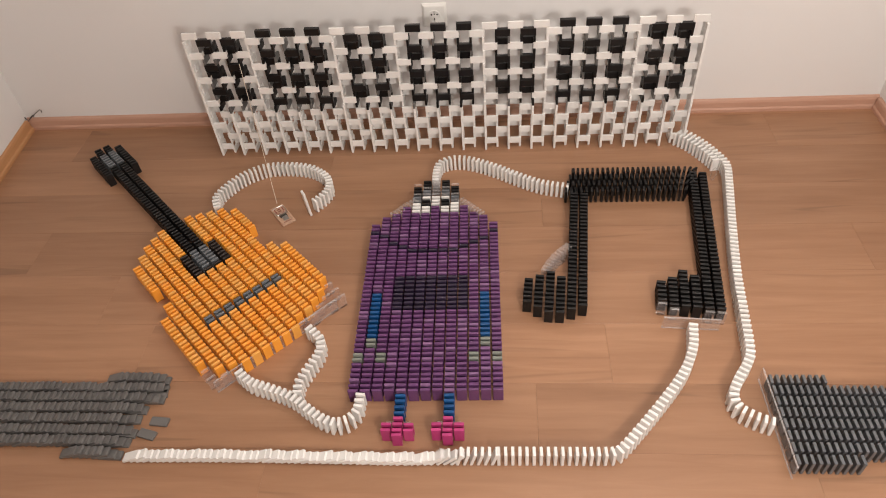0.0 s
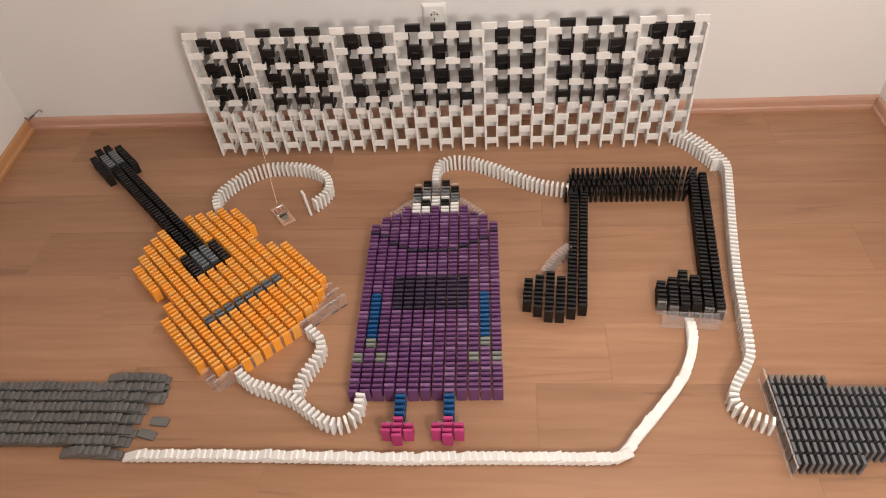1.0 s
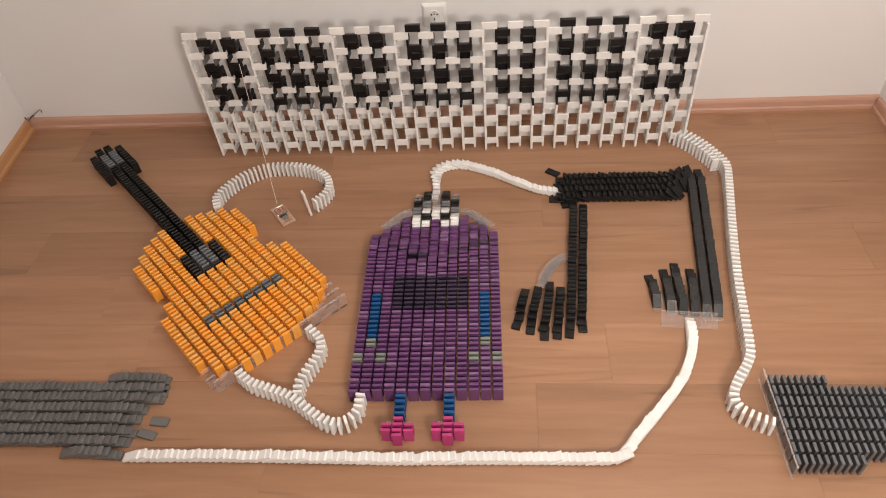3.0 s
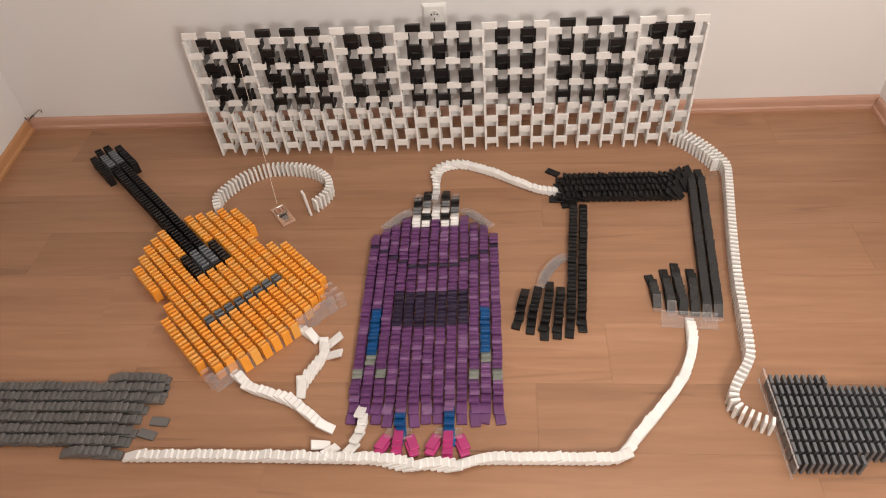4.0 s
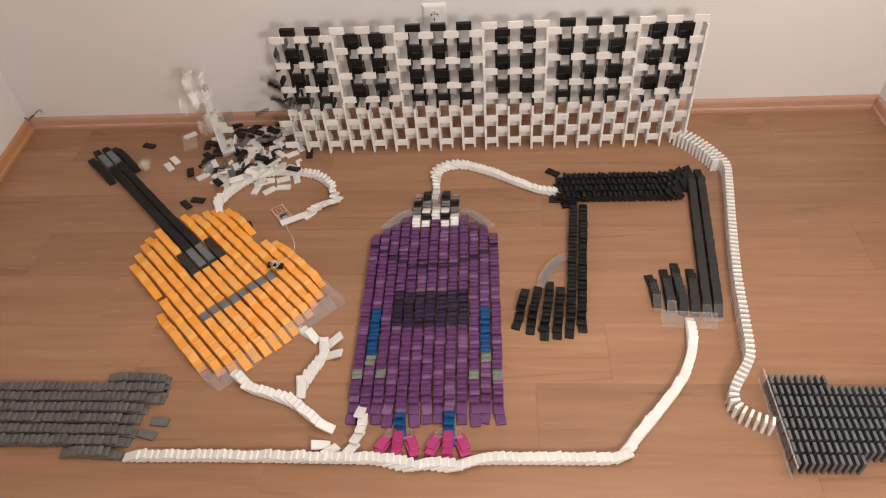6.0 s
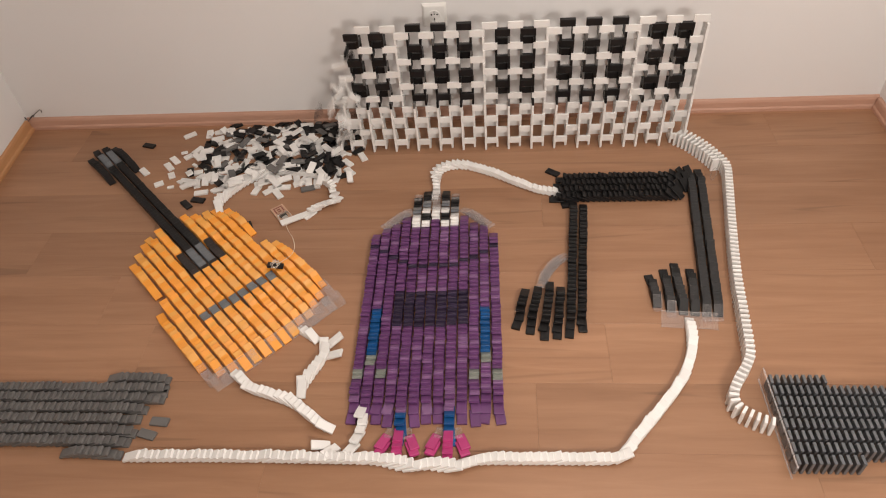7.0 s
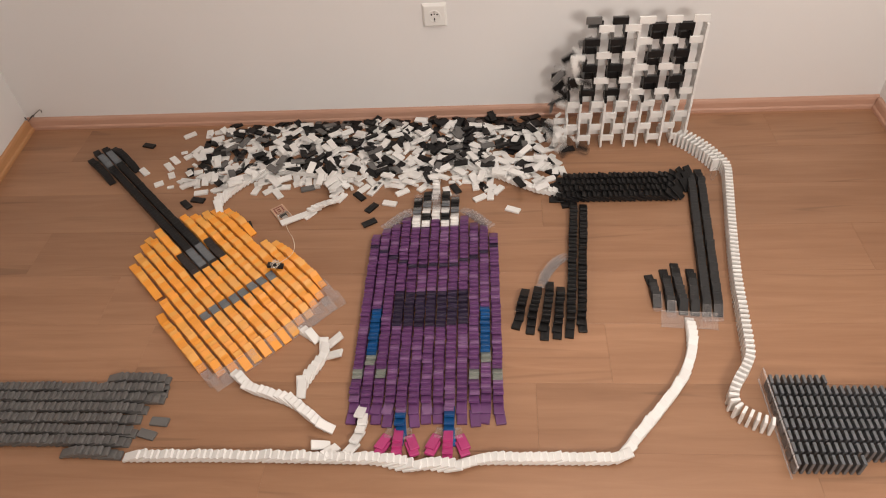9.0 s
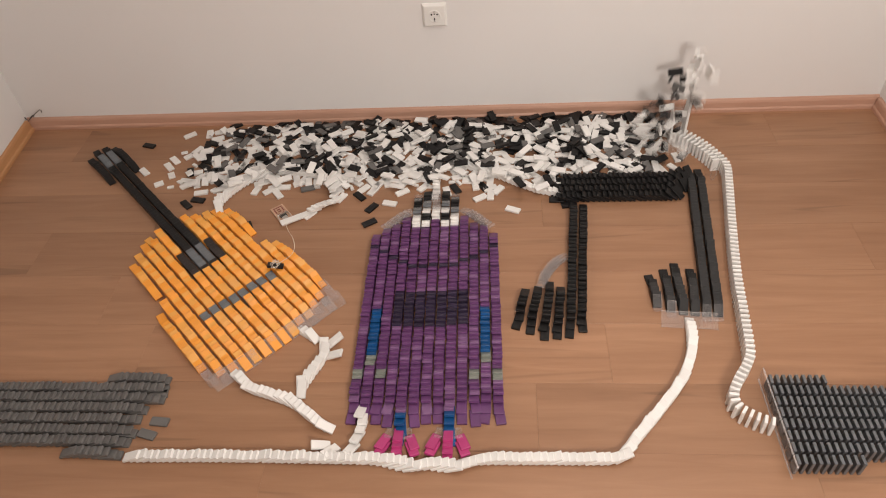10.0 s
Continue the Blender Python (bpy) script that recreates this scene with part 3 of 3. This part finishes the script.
moves.append((stick, [(0, up), (5.22, up), (5.28, pose(0.386, -0.345, 0, 0, 0, stick_h - 90) @ pose(0, 0, 0, -38)), (5.33, down), (10, down)]))


def string_pose(a, b):
    a, b = Vector(a), Vector(b)
    return Matrix.Translation(a) @ (b - a).to_track_quat("X", "Z").to_matrix().to_4x4()


A0, A2 = Vector((0.268, -0.300, 0.010)), Vector((0.160, -0.004, 0.375))
LINKS = 24
link = (A2 - A0).length / LINKS
coil = [(0.338 + 0.011 * math.cos(k * 1.5) + 0.001 * k, -0.622 + 0.019 * math.sin(k * 1.5)) for k in range(12)]
lying = smooth_path([(0.316, -0.395), (0.345, -0.455), (0.383, -0.530), (0.388, -0.575), (0.370, -0.602)] + coil, link)
pull = group_root("pull_string", 0, 0, "thin pale string tied between mousetrap and wall of dominoes", "string")
for i in range(LINKS):
    a, b = A0.lerp(A2, i / LINKS), A0.lerp(A2, (i + 1) / LINKS)
    c, d = [Vector((*lying[min(k, len(lying) - 1)][:2], 0.012 + min(0.040, 0.010 * max(0, k - 2)))) for k in (i, i + 1)]
    if i + 1 >= len(lying):
        c, d = c, c + (d - c).normalized() * link if (d - c).length > 0.001 else c + Vector((-link, 0, 0))
    piece = tube("strand", [(link * k / 2, 0, 0) for k in range(3)], 0.0009, TWINE, pull)
    m0, m2 = string_pose(a, b), string_pose(c, d)
    m1 = string_pose(a.lerp(c, 0.45) + Vector((0.06 * math.sin(i * 0.26), 0, 0)), a.lerp(c, 0.45) + (b - a).lerp(d - c, 0.4) + Vector((0.06 * (math.sin(i * 0.26 + 0.26) - math.sin(i * 0.26)), 0, 0)))
    piece.matrix_basis = m0
    moves.append((piece, [(0, m0), (5.34, m0), (5.44, m1), (5.62, m2), (10, m2)]))

# ---- the high wall of dominoes ----
domino_wall = group_root("domino_wall", 0.83, 0.012, "high lattice wall of white and black dominoes like piano keys", "domino wall")
CELL = 0.0405
floor_of = [0.0205 + 0.0462 * k for k in range(10)] + [0.4610]      # underside of each course of crossbars
black_cells = set()
first = 0
for size in (5, 7, 5, 7, 5, 7, 5):
    black_cells.update(range(first + 1, first + size - 1, 2))
    first += size
bricks = []         # name, material, size, centre


def add_brick(name, mat, size, centre):
    bricks.append((name, mat, size, centre))


BAR, REAR = 0.0234, 0.0398
for k, base in enumerate(floor_of, 1):
    below = floor_of[k - 2] + BAR if k > 1 else 0.0
    for i in range(42):
        if k == 11:
            break
        # tiles on their long edge carry the bars of the course above; every other file stands forward of the bars, right up in its lower part
        dark = k >= 5 and (i - 1 in black_cells or i in black_cells)
        ahead = (i % 2 == 0) == (i < 37)
        mat = WHITE if not dark else GREY if rng.random() < 0.25 else BLACK
        y = 0.0200 + ((-0.011 if ahead else 0.006) if k <= 5 or i in (0, 41) else (-0.003 if ahead else 0.003))
        add_brick("leg", mat, (THICK, TALL, base - below - 0.0002), (i * CELL, y, (base + below) / 2))
        if ahead and (k <= 4 or i in (0, 41)):
            add_brick("front_leg", WHITE, (THICK, 0.0108, BAR - 0.0003), (i * CELL, -0.0095, base + BAR / 2))
        if i in (0, 41):        # the ends of the wall are filled up between the bars
            add_brick("end_tile", WHITE, (THICK, 0.0320, BAR - 0.0003), (i * CELL, 0.0200, base + BAR / 2))
    for c in range(41):
        front = (c + k) % 2 == 1
        if k >= 10 and not front:
            continue
        dark = k >= 5 and c in black_cells
        if dark:        # dark bars are two tiles thick
            add_brick("inner_tile", GREY if front and rng.random() < 0.55 else BLACK, (TALL, THICK, BAR - 0.0003), ((c + 0.5) * CELL, 0.0078 if front else REAR - 0.0078, base + BAR / 2))
        add_brick("crossbar" if front else "rear_bar", BLACK if dark else WHITE, (TALL, THICK, BAR - 0.0003),
                  ((c + 0.5) * CELL, 0.0 if front else REAR, base + BAR / 2))

fall_x = np.array([-0.1, 0.0, 0.09, 0.16, 0.23, 0.32, 0.46, 0.73, 1.12, 1.31, 1.47, 1.66, 1.8])
fall_t = np.array([6.15, 5.80, 5.42, 5.33, 5.48, 6.15, 6.72, 7.42, 8.40, 8.95, 9.42, 9.80, 10.05])
res = 0.008
height = np.zeros((int(2.4 / res), int(0.9 / res)))
cover = np.zeros_like(height)
cover[int(0.74 / res):int(0.90 / res), int(0.17 / res):int(0.33 / res)] = 6      # the mousetrap stays clear


def cells(x, y, r):
    i, j = int((x + 0.5) / res), int((y + 0.6) / res)
    n = max(1, int(r / res))
    return slice(max(i - n, 0), i + n + 1), slice(max(j - n, 0), j + n + 1)


for x, y in line_spots:
    if y > -0.5 and x < 1.3:
        height[cells(x, y, 0.014)] = 0.024
height[int((1.24 + 0.5) / res):int((1.72 + 0.5) / res), int((-0.31 + 0.6) / res):int((-0.175 + 0.6) / res)] = 0.036
for i in range(41):
    u = 0.32 + i * 0.022
    for v in (-0.01, 0.02, 0.05):
        x, y = 0.40 - math.sin(radians(GA)) * u + math.cos(radians(GA)) * v, -0.90 + math.cos(radians(GA)) * u + math.sin(radians(GA)) * v
        if y > -0.5:
            height[cells(x, y, 0.02)] = 0.034

piece_meshes = {}
wall_rng = random.Random(11)
bx, by = domino_wall.location.x, domino_wall.location.y
order = []
for b in bricks:
    x, z = b[3][0], b[3][2]
    t = float(np.interp(x, fall_x, fall_t)) + 0.33 * (1 - z / 0.48) + wall_rng.uniform(-0.05, 0.05)
    order.append((t, b))
order.sort(key=lambda q: (math.floor(q[0] / 0.45), q[1][1] != WHITE, q[0]))      # pale tiles end up lower in the heap
thrown = False
# single tiles that roll clear of the heap: material, where they come from, where they stop
strays = [(BLACK, 0.06, -0.309, 0.052), (WHITE, 0.04, -0.272, -0.105), (WHITE, 0.05, -0.187, -0.079), (WHITE, 0.07, -0.176, -0.042), (BLACK, 0.10, 0.195, -0.405),
          (BLACK, 0.12, 0.180, -0.430), (BLACK, 0.08, -0.055, -0.290), (BLACK, 0.14, -0.020, -0.268), (WHITE, 0.66, 0.652, -0.301), (WHITE, 1.05, 1.061, -0.341),
          (WHITE, 0.95, 0.954, -0.280), (BLACK, 0.60, 0.595, -0.394), (BLACK, 0.60, 0.593, -0.322), (BLACK, 0.52, 0.545, -0.262), (WHITE, 0.72, 0.690, -0.245)]
for t, (name, mat, size, centre) in order:
    key = (mat.name, tuple(round(s, 4) for s in size))
    if key not in piece_meshes:
        piece_meshes[key] = mesh_of(name, box_bm(-size[0] / 2, size[0] / 2, -size[1] / 2, size[1] / 2, -size[2] / 2, size[2] / 2, 0.0008), mat)
    ob = new(name, piece_meshes[key])
    ob.parent = domino_wall
    x, y, z = centre
    m0 = pose(x - bx, y - by, z, 0, 0, wall_rng.uniform(-1.5, 1.5))
    ob.matrix_basis = m0
    if t > 9.97:
        continue
    # where it comes to rest: on the floor or on what lies there already
    best = None
    for attempt in range(6):
        cx = x + wall_rng.gauss(-0.025, 0.055)
        cy = wall_rng.uniform(*((-0.20, 0.150) if mat == WHITE else (-0.150, 0.175))) if wall_rng.random() < (0.66 if mat == WHITE else 0.93) else wall_rng.gauss(-0.17, 0.05)
        cy = min(max(cy, -0.31), 0.168)
        spot = cells(cx, cy, 0.013)
        h = float(cover[spot].mean()) + 6 * max(0.0, -0.20 - cy) + (3 if height[spot].max() > 0.033 else 0)
        if best is None or h < best[0]:
            best = (h, cx, cy, spot)
    h, px, py, spot = best
    h = float(height[spot].max())
    thin = min(range(3), key=lambda k: size[k])
    tilt = (wall_rng.uniform(-5, 5), wall_rng.uniform(-5, 5)) if h < 0.004 else (wall_rng.uniform(-16, 16), wall_rng.uniform(-16, 16))
    if h < 0.004:
        tilt = (0, 0)
    lay = {2: pose(0, 0, 0), 0: pose(0, 0, 0, 0, 90, 0), 1: pose(0, 0, 0, 90, 0, 0)}[thin]
    spin = wall_rng.uniform(-80, 80)
    for s in strays:
        if s[0] == mat and abs(x - s[1]) < 0.06 and z > 0.2:
            px, py = s[2], s[3]
            spot = cells(px, py, 0.013)
            h, tilt = float(height[spot].max()), (0, 0)
            strays.remove(s)
            break
    if not thrown and name == "crossbar" and mat == BLACK and 0.1 < x < 0.25 and z > 0.3:
        thrown = True
        px, py, h, tilt = 0.342, -0.620, 0.036, (-14, 14)
        spin = 4
    lift = 0.5 * size[thin] + h + (0.0045 if h > 0.004 else 0.0003)
    m1 = pose(px - bx, py - by, lift, tilt[0], tilt[1], spin) @ lay
    height[spot] = h + 0.0082
    cover[spot] += 1
    drop = max(z - lift, 0.01)
    flight = max(math.sqrt(2 * drop / 9.81) * 1.08, 0.12)
    q0, q1 = m0.to_quaternion(), m1.to_quaternion()
    q1.make_compatible(q0)
    wild = Euler([radians(wall_rng.uniform(-70, 70)) for _ in range(3)]).to_quaternion()
    rows = [(0.0, m0), (t, m0)]
    for f in (0.4, 0.72):
        p = m0.translation.lerp(m1.translation, f)
        p.z = z - drop * f * f
        q = q0.slerp(q1, f) @ (Matrix.Identity(3).to_quaternion().slerp(wild, 1.0 - abs(f - 0.5)))
        rows.append((t + f * flight, Matrix.LocRotScale(p, q, None)))
    rows.append((t + flight, m1))
    rows.append((max(10.0, t + flight + 0.1), m1))
    moves.append((ob, rows))

# ---- floor planks ----
PLANK, LONG = 0.195, 1.285
plank_rng = random.Random(3)
joints = {0: 0.42, 1: -0.13, 3: -0.16, 5: 1.105, 6: 0.444}      # known end joints, by course from the far side
for course in range(-2, 18):
    y = -0.030 - PLANK * (course + 1)
    x = joints.get(course, plank_rng.uniform(0, LONG)) - 3 * LONG
    while x < X1:
        a, b = max(x, X0), min(x + LONG, X1)
        c, d = max(y, Y0), min(y + PLANK, Y1)
        if b - a > 0.01 and d - c > 0.01:
            bm = box_bm(-(b - a) / 2 + 0.0001, (b - a) / 2 - 0.0001, -(d - c) / 2 + 0.0001, (d - c) / 2 - 0.0001, -0.008, 0, 0.0003)
            part("plank", bm, LAMINATE, floor).location = ((a + b) / 2, (c + d) / 2, 0)
        x += LONG


def motions():
    for ob, rows in moves:
        clean = [rows[0]]
        for t, m in rows[1:]:
            if frame(t) > frame(clean[-1][0]):
                clean.append((t, m))
        walk(ob, clean)


motions()
